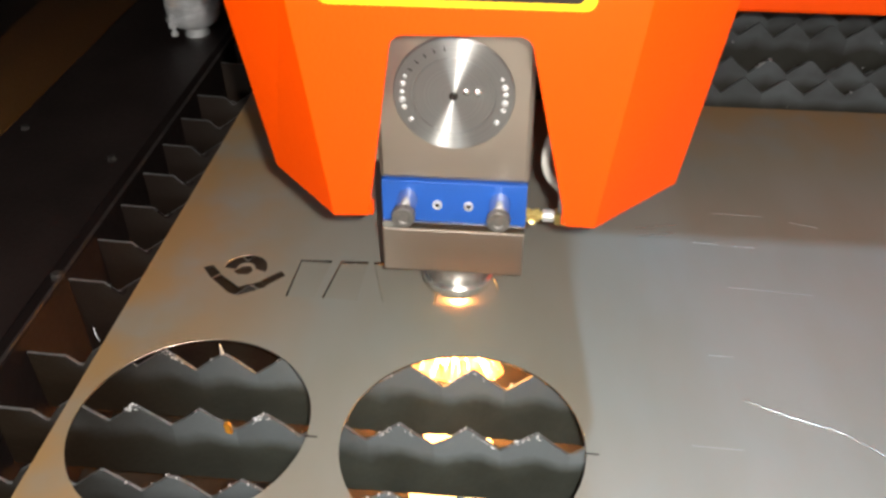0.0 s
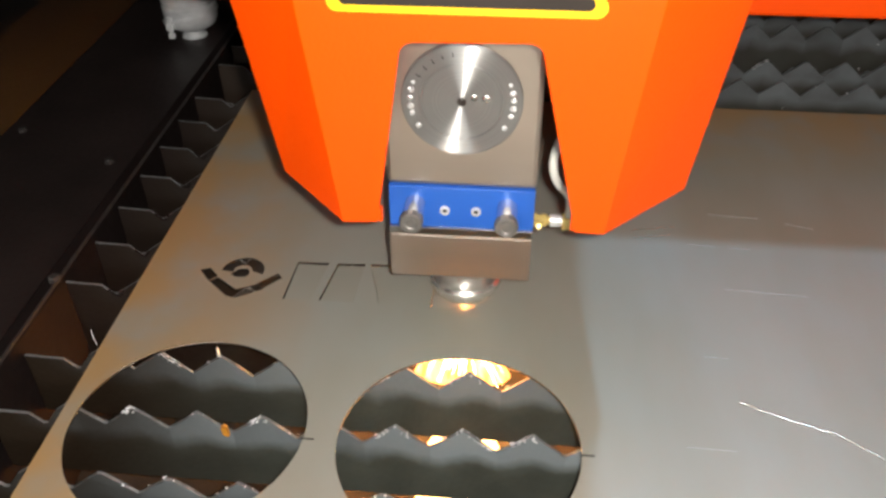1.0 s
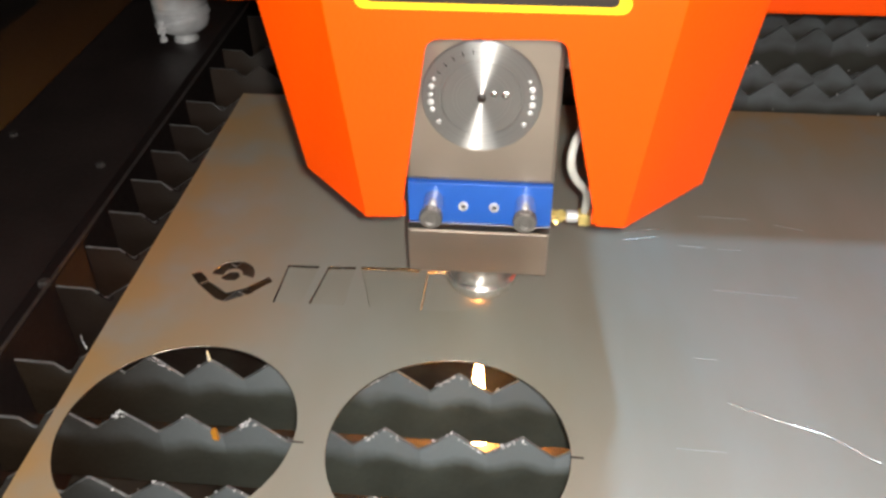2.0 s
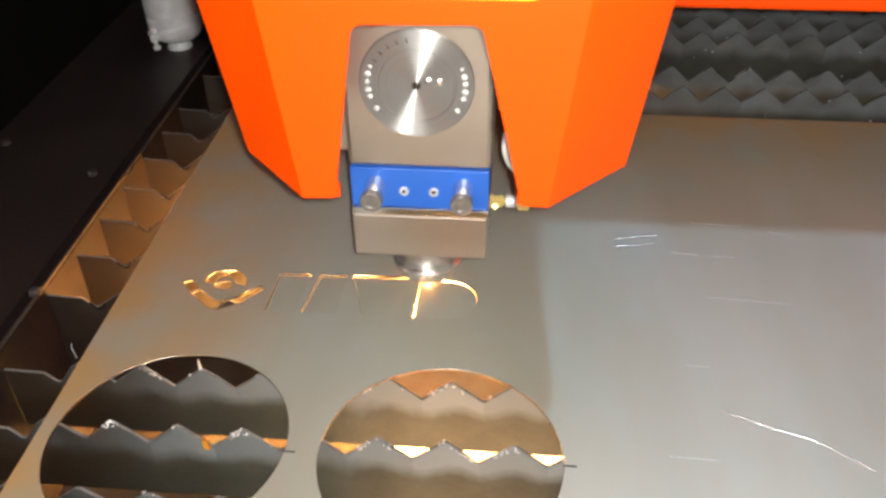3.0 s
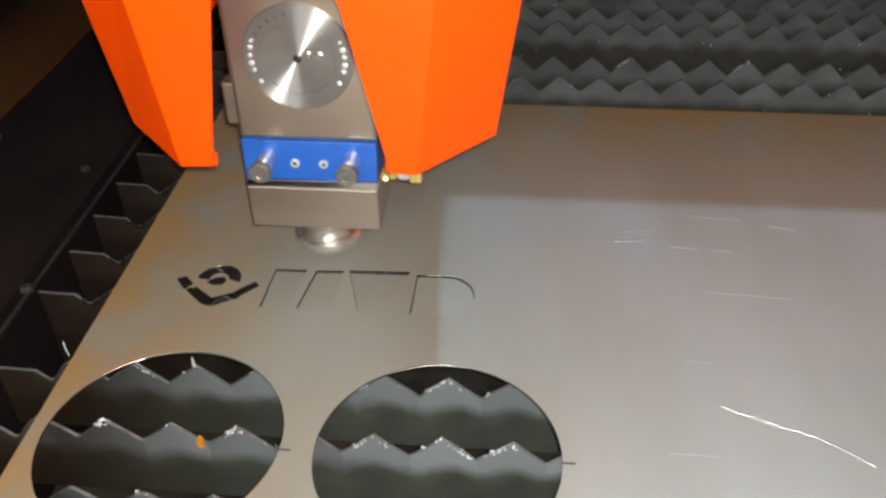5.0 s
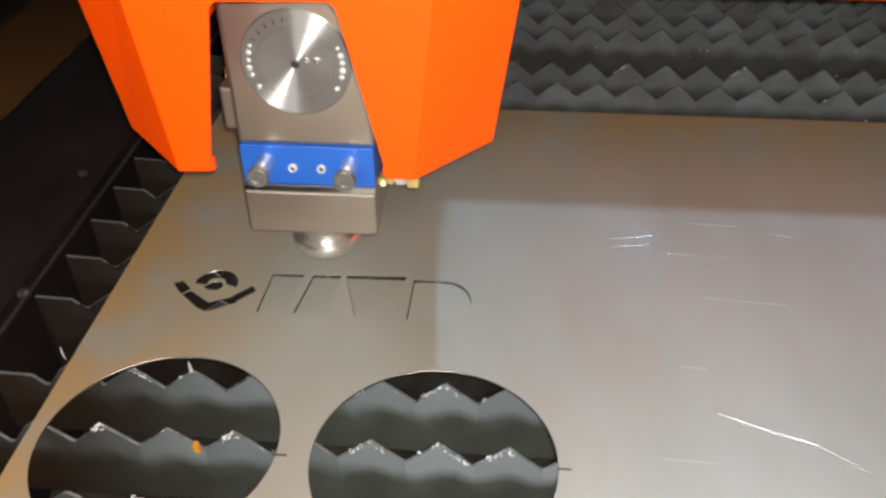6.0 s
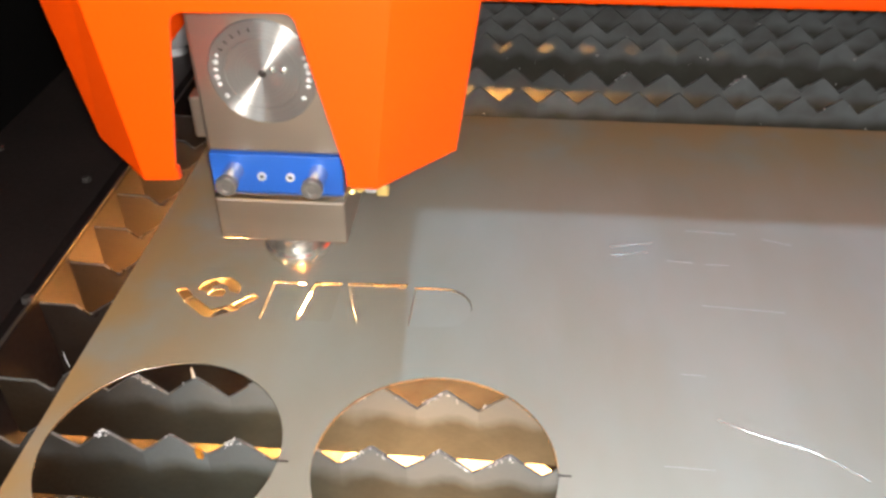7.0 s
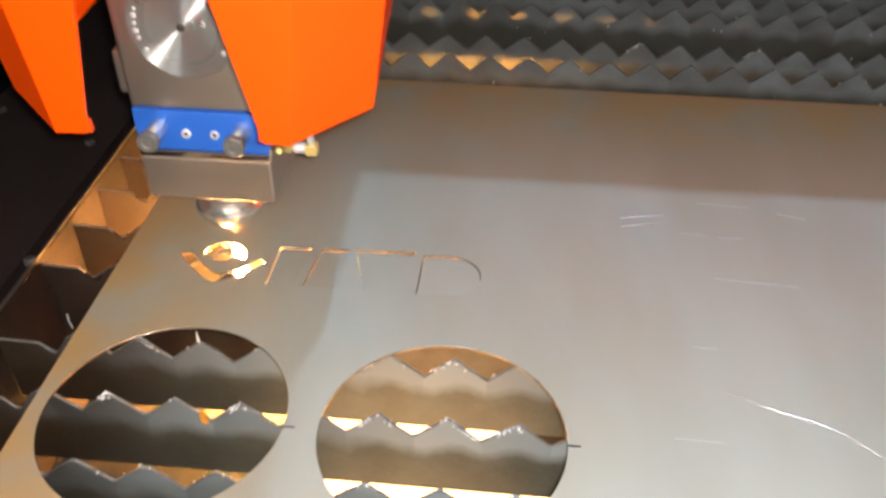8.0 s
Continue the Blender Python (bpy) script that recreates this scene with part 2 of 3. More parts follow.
def turned_steel():
    """Face-turned steel: fine rings about y, which stretch every highlight into a wedge across the rings."""
    m = bpy.data.materials.new("turned_steel")
    m.use_nodes = True
    n, l = m.node_tree.nodes, m.node_tree.links
    b = n["Principled BSDF"]
    b.inputs["Metallic"].default_value = 0.8
    b.inputs["Anisotropic"].default_value, b.inputs["Anisotropic Rotation"].default_value = 1.0, 0.25
    t = n.new("ShaderNodeTangent")
    t.direction_type, t.axis = "RADIAL", "Y"
    l.new(t.outputs["Tangent"], b.inputs["Tangent"])
    co = n.new("ShaderNodeTexCoord")
    flat = n.new("ShaderNodeVectorMath")
    flat.operation, flat.inputs[1].default_value = "MULTIPLY", (1, 0, 1)
    l.new(co.outputs["Object"], flat.inputs[0])
    dist = n.new("ShaderNodeVectorMath")
    dist.operation = "LENGTH"
    l.new(flat.outputs[0], dist.inputs[0])
    rings = n.new("ShaderNodeTexNoise")
    rings.noise_dimensions = "1D"
    rings.inputs["Scale"].default_value, rings.inputs["Detail"].default_value = 900.0, 4
    l.new(dist.outputs["Value"], rings.inputs["W"])
    tone = n.new("ShaderNodeMapRange")
    tone.inputs["To Min"].default_value, tone.inputs["To Max"].default_value = 0.34, 0.47
    l.new(rings.outputs["Fac"], tone.inputs["Value"])
    warm = n.new("ShaderNodeMix")
    warm.data_type = "RGBA"
    warm.inputs["A"].default_value, warm.inputs["B"].default_value = (0, 0, 0, 1), (1.0, 0.98, 0.95, 1)
    l.new(tone.outputs[0], warm.inputs["Factor"])
    l.new(warm.outputs["Result"], b.inputs["Base Color"])
    gloss = n.new("ShaderNodeMapRange")
    gloss.inputs["To Min"].default_value, gloss.inputs["To Max"].default_value = 0.42, 0.52
    l.new(rings.outputs["Fac"], gloss.inputs["Value"])
    l.new(gloss.outputs[0], b.inputs["Roughness"])
    return m


TURNED = turned_steel()


def glowing_plume():
    """Orange-hot spray, streaked yellow where it is densest."""
    m = glowing("orange_plume", (1.0, 0.42, 0.10), 5.0)
    n, l = m.node_tree.nodes, m.node_tree.links
    co = n.new("ShaderNodeTexCoord")
    mp = n.new("ShaderNodeMapping")
    mp.inputs["Scale"].default_value = (1.0, 1.0, 0.15)
    l.new(co.outputs["Object"], mp.inputs["Vector"])
    streak = n.new("ShaderNodeTexNoise")
    streak.inputs["Scale"].default_value, streak.inputs["Detail"].default_value = 160.0, 4
    l.new(mp.outputs["Vector"], streak.inputs["Vector"])
    mr = n.new("ShaderNodeMapRange")
    mr.inputs["From Min"].default_value, mr.inputs["From Max"].default_value = 0.35, 0.75
    mr.inputs["To Min"].default_value, mr.inputs["To Max"].default_value = 0.4, 9.0
    l.new(streak.outputs["Fac"], mr.inputs["Value"])
    l.new(mr.outputs["Result"], n["Principled BSDF"].inputs["Emission Strength"])
    return m


PLUME = glowing_plume()


# ---- mesh helpers ----
def part(name, bm, mat, parent=None, label="", smooth=False):
    me = bpy.data.meshes.new(name)
    bmesh.ops.recalc_face_normals(bm, faces=bm.faces[:])
    bm.to_mesh(me)
    bm.free()
    me.materials.append(mat)
    if smooth:
        for p in me.polygons:
            p.use_smooth = True
        me.set_sharp_from_angle(angle=radians(35))
    ob = new(name, me)
    ob.parent = parent
    if label:
        ob["label"] = label
    return ob


def thing(name, label, category, group="", m=None):
    ob = tagged(new(name), label, category, group)
    if m is not None:
        ob.matrix_basis = m
    return ob


def add_box(bm, x0, x1, y0, y1, z0, z1, bevel=0.0):
    r = bmesh.ops.create_cube(bm, size=1.0)
    for v in r["verts"]:
        v.co = ((x0 + x1) / 2 + v.co.x * (x1 - x0), (y0 + y1) / 2 + v.co.y * (y1 - y0), (z0 + z1) / 2 + v.co.z * (z1 - z0))
    if bevel:
        edges = {e for v in r["verts"] for e in v.link_edges}
        bmesh.ops.bevel(bm, geom=list(edges), offset=bevel, segments=2, affect="EDGES", profile=0.5)


def box(x0, x1, y0, y1, z0, z1, bevel=0.0):
    bm = bmesh.new()
    add_box(bm, x0, x1, y0, y1, z0, z1, bevel)
    return bm


def lathe(profile, n=48, m=None):
    """A turned body about z from (radius, height) pairs, closed at both ends."""
    bm = bmesh.new()
    rings = []
    for r, z in profile:
        rings.append([bm.verts.new((r * math.cos(2 * math.pi * i / n), r * math.sin(2 * math.pi * i / n), z)) for i in range(n)])
    for a, b in zip(rings, rings[1:]):
        for i in range(n):
            bm.faces.new((a[i], a[(i + 1) % n], b[(i + 1) % n], b[i]))
    bm.faces.new(rings[0])
    bm.faces.new(rings[-1])
    if m is not None:
        bmesh.ops.transform(bm, matrix=m, verts=bm.verts[:])
    return bm


def prism(points, z0, z1, m=None):
    bm = bmesh.new()
    low = [bm.verts.new((x, y, z0)) for x, y in points]
    top = [bm.verts.new((x, y, z1)) for x, y in points]
    k = len(points)
    bm.faces.new(low)
    bm.faces.new(top)
    for i in range(k):
        bm.faces.new((low[i], low[(i + 1) % k], top[(i + 1) % k], top[i]))
    if m is not None:
        bmesh.ops.transform(bm, matrix=m, verts=bm.verts[:])
    return bm


def tube(points, r, n=10):
    cu = bpy.data.curves.new("tube", "CURVE")
    cu.dimensions, cu.bevel_depth, cu.bevel_resolution, cu.resolution_u, cu.use_fill_caps = "3D", r, 3, 6, True
    s = cu.splines.new("NURBS")
    s.points.add(len(points) - 1)
    for p, c in zip(s.points, points):
        p.co = (*c, 1)
    s.use_endpoint_u, s.order_u = True, 3
    ob = bpy.data.objects.new("tube", cu)
    scene.collection.objects.link(ob)
    me = bpy.data.meshes.new_from_object(ob.evaluated_get(bpy.context.evaluated_depsgraph_get()))
    bpy.data.objects.remove(ob)
    bm = bmesh.new()
    bm.from_mesh(me)
    bpy.data.meshes.remove(me)
    return bm


def flat_with_holes(outlines, half):
    """A plate from closed outlines (outer one first), half its thickness each way."""
    cu = bpy.data.curves.new("plate", "CURVE")
    cu.dimensions, cu.fill_mode, cu.extrude = "2D", "BOTH", half
    for pts in outlines:
        s = cu.splines.new("POLY")
        s.points.add(len(pts) - 1)
        for p, c in zip(s.points, pts):
            p.co = (c[0], c[1], 0, 1)
        s.use_cyclic_u = True
    ob = bpy.data.objects.new("plate", cu)
    scene.collection.objects.link(ob)
    me = bpy.data.meshes.new_from_object(ob.evaluated_get(bpy.context.evaluated_depsgraph_get()))
    bpy.data.objects.remove(ob)
    bm = bmesh.new()
    bm.from_mesh(me)
    bpy.data.meshes.remove(me)
    bmesh.ops.remove_doubles(bm, verts=bm.verts[:], dist=1e-5)
    return bm


def circle(cx, cy, r, n=96, a0=0.0, a1=360.0):
    return [(cx + r * math.cos(radians(a0 + (a1 - a0) * i / n)), cy + r * math.sin(radians(a0 + (a1 - a0) * i / n))) for i in range(n)]


def shrink(pts, d):
    """The outline moved inwards by d."""
    area = sum(a[0] * b[1] - b[0] * a[1] for a, b in zip(pts, pts[1:] + pts[:1]))
    s = 1 if area > 0 else -1
    out = []
    k = len(pts)
    for i in range(k):
        p, q, r = Vector(pts[i - 1]), Vector(pts[i]), Vector(pts[(i + 1) % k])
        u, v = (q - p).normalized(), (r - q).normalized()
        nu, nv = Vector((-u.y, u.x)) * s, Vector((-v.y, v.x)) * s
        b = (nu + nv)
        b = b / max(b.dot(nu), 0.35)
        out.append((q.x + b.x * d, q.y + b.y * d))
    return out


# ---- the steel sheet and what is cut in it ----
HOLES = [circle(-0.1708, 0.0004, 0.075), circle(0.0, 0.0, 0.075)]
# emblem of plain pieces, cut right through
RING = circle(-0.1795, 0.1545, 0.0164, 20, -10, 192) + circle(-0.1795, 0.1545, 0.0072, 16, 192, -10)
LENS = [(-0.188, 0.1500), (-0.183, 0.1565), (-0.176, 0.1575), (-0.1735, 0.1520), (-0.176, 0.1475), (-0.183, 0.1470)]
EMBLEM = [
    RING, LENS,
    [(-0.2105, 0.1525), (-0.2060, 0.1545), (-0.1985, 0.1470), (-0.2025, 0.1425)],
    [(-0.2000, 0.1405), (-0.1960, 0.1440), (-0.1790, 0.1312), (-0.1640, 0.1385), (-0.1600, 0.1345), (-0.1770, 0.1240), (-0.1840, 0.1262)],
    [(-0.1625, 0.1405), (-0.1590, 0.1370), (-0.1485, 0.1485), (-0.1515, 0.1520)],
]
# plain blanks that still lie in their cuts
BLANKS = [
    [(-0.1395, 0.1692), (-0.1150, 0.1698), (-0.1195, 0.1254), (-0.1412, 0.1250)],
    [(-0.1080, 0.1700), (-0.0865, 0.1708), (-0.0880, 0.1250), (-0.1140, 0.1255)],
    [(-0.0825, 0.1712), (-0.0358, 0.1730), (-0.0490, 0.1268), (-0.0690, 0.1260)],
    [(-0.0302, 0.1700), (-0.0120, 0.1706)] + circle(-0.0080, 0.1478, 0.0226, 14, 78, -78) + [(-0.0110, 0.1254), (-0.0310, 0.1246)],
]


EMBLEM = EMBLEM[:2] + [shrink(p, -0.0012) for p in EMBLEM[2:]]


def cut_walls(ob):
    """Bare, bright cut metal on the upright faces of a plate."""
    ob.data.materials.append(CUT)
    for p in ob.data.polygons:
        if abs(p.normal.z) < 0.5:
            p.material_index = 1
    return ob


def steel_sheet():
    outer = [(-0.2553, -0.9), (1.25, -0.9), (1.25, 0.452), (0.5, 0.4495), (-0.2553, 0.452)]
    sheet = thing("steel_sheet", "grey cold-rolled steel sheet with two round cut-outs, lying on slats", "metal sheet")
    bm = flat_with_holes([outer] + HOLES + EMBLEM + BLANKS, 0.0008)
    bmesh.ops.translate(bm, verts=bm.verts[:], vec=(0, 0, -0.0008))
    cut_walls(part("plate", bm, SHEET, sheet))
    # scratches: thin burrs standing a hair above the plate
    lines = (
        ((0.177, 0.0505), (0.203, 0.0385), (0.222, 0.0325), (0.235, 0.0275), (0.259, 0.0085)),
        ((0.139, 0.0105), (0.169, 0.0098)), ((0.185, 0.1645), (0.245, 0.1605)),
        ((0.122, 0.2335), (0.157, 0.2410)), ((0.122, 0.2225), (0.152, 0.2290)), ((0.166, 0.2185), (0.186, 0.2168)), ((0.196, 0.2160), (0.214, 0.2155)),
        ((0.187, 0.2612), (0.227, 0.2590)), ((0.248, 0.2530), (0.269, 0.2470)), ((0.160, 0.0905), (0.176, 0.0900)),
    )
    for pts in lines:
        deep = len(pts) > 2 or pts[0][0] == 0.122
        part("scratch", tube([(x, y, 0.0002) for x, y in pts], 0.00032 if deep else 0.00018), BRIGHT if deep else NICK, sheet)
    for x, y, a in ((0.0745, -0.0016, 0), (-0.097, -0.004, 0)):
        part("lead_in", box(x, x + 0.008, y - 0.0004, y + 0.0004, 0.0002, 0.0007), DARK, sheet)
    drops = ((0.0019, 0.9, 0.5), (0.0017, -0.6, -0.8), (0.0021, -0.7, 1.2), (0.0018, 0.6, -0.9))
    for pts, (drop, rx, ry) in zip(BLANKS, drops):
        rim = shrink(pts, 0.0005)
        cx, cy = sum(p[0] for p in rim) / len(rim), sum(p[1] for p in rim) / len(rim)
        blank = cut_walls(part("cut_blank", prism([(x - cx, y - cy) for x, y in rim], -0.0016, 0.0), SHEET))
        blank.matrix_basis = pose(cx, cy - 0.0002, -drop, rx, ry)
        tagged(blank, "loose grey steel blank lying sunk in its cut in the sheet", "steel blank", "blanks in the sheet")


# ---- the cutting bed: toothed slats over a tray ----
PITCH, ROW = 0.0431, 0.0512


def slat_mesh(mat, seed, end, low):
    """One toothed slat with a plain end tab; the tips are burnt off unevenly."""
    rng = random.Random(seed)
    pts = [(-0.3165, low), (-0.3165, end + 0.0008), (-0.3020, end), (-0.2880, end - 0.0004), (-0.2800, end - 0.0085), (-0.2770, end - 0.0080)]
    tip = -0.2573 - PITCH
    while tip < 1.28:
        if tip < -0.28:
            tip += PITCH
            pts += [(tip - 0.0100, -0.0110), (tip - 0.0006, -0.0042), (tip + 0.0006, -0.0042), (tip + 0.0100, -0.0122)]
            continue
        pts.append((tip + PITCH / 2 - 0.0012, -0.0215 + rng.uniform(-0.0012, 0.0014)))
        pts.append((tip + PITCH / 2 + 0.0010, -0.0217 + rng.uniform(-0.0012, 0.0014)))
        tip += PITCH
        worn = abs(rng.gauss(0, 0.0009))
        half = 0.0006 + worn * rng.uniform(0.9, 1.3)
        pts.append((tip - 0.0100, -0.0122 + rng.uniform(-0.0006, 0.0006)))
        pts.append((tip - half, -0.0040 - worn + rng.uniform(-0.0005, 0.0003)))
        pts.append((tip + half, -0.0042 - worn + rng.uniform(-0.0005, 0.0003)))
        pts.append((tip + 0.0100, -0.0122 + rng.uniform(-0.0006, 0.0006)))
    pts += [(1.33, -0.0215), (1.33, low)]
    bm = prism(pts, -0.0011, 0.0011, Matrix.Rotation(radians(90), 4, "X"))
    me = bpy.data.meshes.new("slat")
    bmesh.ops.recalc_face_normals(bm, faces=bm.faces[:])
    bm.to_mesh(me)
    bm.free()
    me.materials.append(mat)
    # upward faces get a paler steel, for light caught along the edges
    me.materials.append(EDGE)
    for p in me.polygons:
        if p.normal.z > 0.3:
            p.material_index = 1
    return me


def cutting_bed():
    bed = thing("cutting_bed", "dark steel cutting bed with rows of saw-toothed support slats", "cutting table", m=pose(0, 0, 0.0012))
    # some rows sit lower or are shifted in their slots
    LOW = {9: -0.0200, 12: -0.032, 14: -0.001, 16: -0.006, 17: -0.003}
    ALONG = {11: -0.006, 14: 0.003, 15: -0.012, 17: 0.010}
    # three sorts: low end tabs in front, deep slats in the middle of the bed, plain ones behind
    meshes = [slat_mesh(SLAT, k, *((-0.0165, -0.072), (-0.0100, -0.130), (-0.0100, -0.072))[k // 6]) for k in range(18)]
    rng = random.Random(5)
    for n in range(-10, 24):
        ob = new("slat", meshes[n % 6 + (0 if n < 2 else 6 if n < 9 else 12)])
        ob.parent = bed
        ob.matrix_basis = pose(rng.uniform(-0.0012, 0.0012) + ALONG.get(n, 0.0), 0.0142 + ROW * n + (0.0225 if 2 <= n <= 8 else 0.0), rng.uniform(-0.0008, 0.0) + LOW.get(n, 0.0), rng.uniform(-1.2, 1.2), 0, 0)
    part("side_rail", box(-0.331, -0.317, -0.95, 1.25, -0.16, -0.004, 0.0015), SOOT, bed)
    part("side_rail", box(1.331, 1.345, -0.95, 1.25, -0.16, -0.001, 0.0015), DARK, bed)
    part("ledge", box(-0.52, -0.332, -0.95, 1.25, -0.055, -0.04, 0.002), DARK, bed)
    # pale strip put in for the highlight along the rail's top edge
    part("rail_highlight", box(-0.3195, -0.3175, -0.95, 1.25, -0.0035, -0.0015, 0.0003), RAIL, bed)
    for x, y, z in ((-0.322, -0.06, -0.004), (-0.322, 0.134, -0.004), (-0.382, 0.36, -0.040), (-0.500, 0.413, -0.040)):
        part("bolt", lathe([(0.005, -0.001), (0.005, 0.003), (0.0035, 0.0045)], 6, pose(x, y, z)), RAIL, bed)
    # slag beads left along the tooth edges
    rng = random.Random(8)
    bm = bmesh.new()
    for n in (-3, -2, -1, 0, 1, 2, 9, 10, 11, 12, 13, 14):
        for k in range(36 if n < 5 else 12):
            x = rng.uniform(-0.25, 0.10) if n < 5 else rng.uniform(0.0, 0.6)
            off = abs((x + 0.3004 + PITCH / 2) % PITCH - PITCH / 2)
            if rng.random() < off / PITCH * 1.6:
                continue
            z = -0.0042 - off * (0.0175 / (PITCH / 2))
            r = rng.uniform(0.0004, 0.0011)
            bmesh.ops.create_icosphere(bm, subdivisions=1, radius=r, matrix=Matrix.Translation((x, 0.0142 + ROW * n + rng.uniform(-0.0016, 0.0010), z)))
    # crusts on single teeth: row, where the crust begins and ends
    for n, x0, x1 in ((1, -0.0140, 0.0100), (0, -0.0540, -0.0300), (0, 0.0050, 0.0200), (0, 0.0320, 0.0480), (0, -0.1360, -0.1220), (0, -0.2190, -0.2080), (1, -0.2180, -0.2000), (11, 0.1600, 0.1720), (11, 0.2900, 0.3050)):
        for k in range(26):
            x = rng.uniform(x0, x1)
            off = abs((x + 0.3004 + PITCH / 2) % PITCH - PITCH / 2)
            z = -0.0042 - off * (0.0175 / (PITCH / 2)) + rng.uniform(-0.0022, 0.0006)
            lump = Matrix.Translation((x + ALONG.get(n, 0.0), 0.0142 + ROW * n + rng.uniform(-0.0020, 0.0006), z)) @ Matrix.Rotation(rng.uniform(0, 3.1), 4, Vector((rng.random(), rng.random(), 0.3)).normalized())
            bmesh.ops.create_icosphere(bm, subdivisions=1, radius=1.0, matrix=lump @ Matrix.Diagonal((rng.uniform(0.0005, 0.0016), rng.uniform(0.0003, 0.0007), rng.uniform(0.0003, 0.0008), 1)))
    tagged(part("slag_crust", bm, GALV, bed, "tiny bright slag beads", smooth=True), kind="stuff")
    # a scrap of orange-burnt slag caught on a tooth
    part("slag_scrap", prism([(-0.1532, -0.019), (-0.1495, -0.020), (-0.1500, -0.0115), (-0.1515, -0.0100), (-0.1538, -0.012)], -0.0110, -0.0085, Matrix.Rotation(radians(90), 4, "X")), SCRAP, bed, "orange-burnt scrap of slag")
    # hooks of black slag in the first notch of the slats, beside the sheet's edge
    for n, dx in ((2, 0.0), (3, 0.001), (4, -0.001), (5, 0.0015), (6, 0.0)):
        y = 0.0142 + ROW * n + 0.0225 - 0.0013
        part("slag_hook", tube([(-0.2835 + dx, y, -0.0135), (-0.2790 + dx, y - 0.0006, -0.0182), (-0.2745 + dx, y - 0.0008, -0.0196), (-0.2715 + dx, y - 0.0004, -0.0160), (-0.2722 + dx, y, -0.0140)], 0.0007), SOOT, bed, "black hook of slag")
    part("burr", prism([(-0.1722, -0.0050), (-0.1700, -0.0050), (-0.1706, 0.0010), (-0.1713, 0.0044), (-0.1717, 0.0008)], -0.0658, -0.0646, Matrix.Rotation(radians(90), 4, "X")), GALV, bed, "bright burr on a tooth tip")
    part("slag_sliver", tube([(-0.2612, 0.0690, 0.0085), (-0.2606, 0.0675, 0.0060), (-0.2594, 0.0660, 0.0030), (-0.2575, 0.0650, -0.0004)], 0.00025), GALV, bed, "thin curled sliver of slag")
    tray = thing("scrap_tray", "rusty steel scrap tray under the slats", "tray")
    part("floor", box(-0.52, 1.4, -1.0, 1.3, -0.17, -0.16), TRAYM, tray)
    part("wall", box(-0.53, -0.52, -1.0, 1.3, -0.17, -0.08), TRAYM, tray)
    part("wall", box(1.4, 1.41, -1.0, 1.3, -0.17, -0.08), TRAYM, tray)
    part("wall", box(-0.52, 1.4, 1.30, 1.31, -0.17, -0.02), TRAYM, tray)


def enclosure():
    # the plate overhead is unseen, added to keep the sun off the ledge
    for name, b in (("wall_west", (-0.75, -0.70, -1.4, 1.7, -0.6, 1.0)), ("wall_north", (-0.70, 1.8, 1.65, 1.7, -0.6, 0.8)),
                    ("sun_blocker", (-0.70, -0.20, -1.4, 1.7, 0.88, 0.92)), ("wall_east", (1.8, 1.85, -1.4, 1.7, -0.6, 0.7)), ("floor", (-3, 3, -3, 3, -0.66, -0.61))):
        tagged(part(name, box(*b, 0.004 if "wall" in name else 0.002), WALLM if "wall" in name else DARK), "dark painted panel enclosing the machine or keeping sun off it", "machine wall", kind="structure")


def clamp_fitting():
    f = thing("pipe_clamp", "shiny steel pipe dome with a hinged band clamp", "pipe fitting", m=pose(-0.398, 0.672, -0.0395))
    part("pipe", lathe([(0.016, 0.0), (0.016, 0.003), (0.014, 0.004), (0.014, 0.020)], 32), CHROME, f, smooth=True)
    part("dome", lathe([(0.016, 0.012), (0.025, 0.015), (0.031, 0.020), (0.034, 0.028), (0.0345, 0.044), (0.0325, 0.046), (0.0325, 0.049), (0.0345, 0.051), (0.0345, 0.080), (0.030, 0.086), (0.026, 0.13)], 48), CHROME, f, smooth=True)
    band = part("clamp_band", lathe([(0.0350, -0.0022), (0.0366, -0.0018), (0.0366, 0.0018), (0.0350, 0.0022)], 48, pose(0, 0, 0.030, -6, -14, 0)), CHROME, f, "thin clamp band", smooth=True)
    part("bolt", lathe([(0.0048, 0.0), (0.0048, 0.005), (0.0026, 0.0055), (0.0026, 0.020), (0.0044, 0.0205), (0.0044, 0.026), (0.0026, 0.027)], 12, pose(-0.017, -0.031, 0.010)), CHROME, band, "small clamp bolt")
    part("lug", box(-0.022, -0.012, -0.035, -0.022, 0.020, 0.028, 0.0015), CHROME, band)


# ---- the gantry beam ----
def gantry_beam():
    g = thing("gantry_beam", "orange painted gantry beam across the bed", "machine beam")
    part("body", box(-0.376, 1.55, 0.207, 0.72, 0.14, 0.40, 0.004), ORANGE, g)
    part("end_cap", box(-0.384, -0.3765, 0.215, 0.71, 0.15, 0.39, 0.003), DARK, g)
    return g


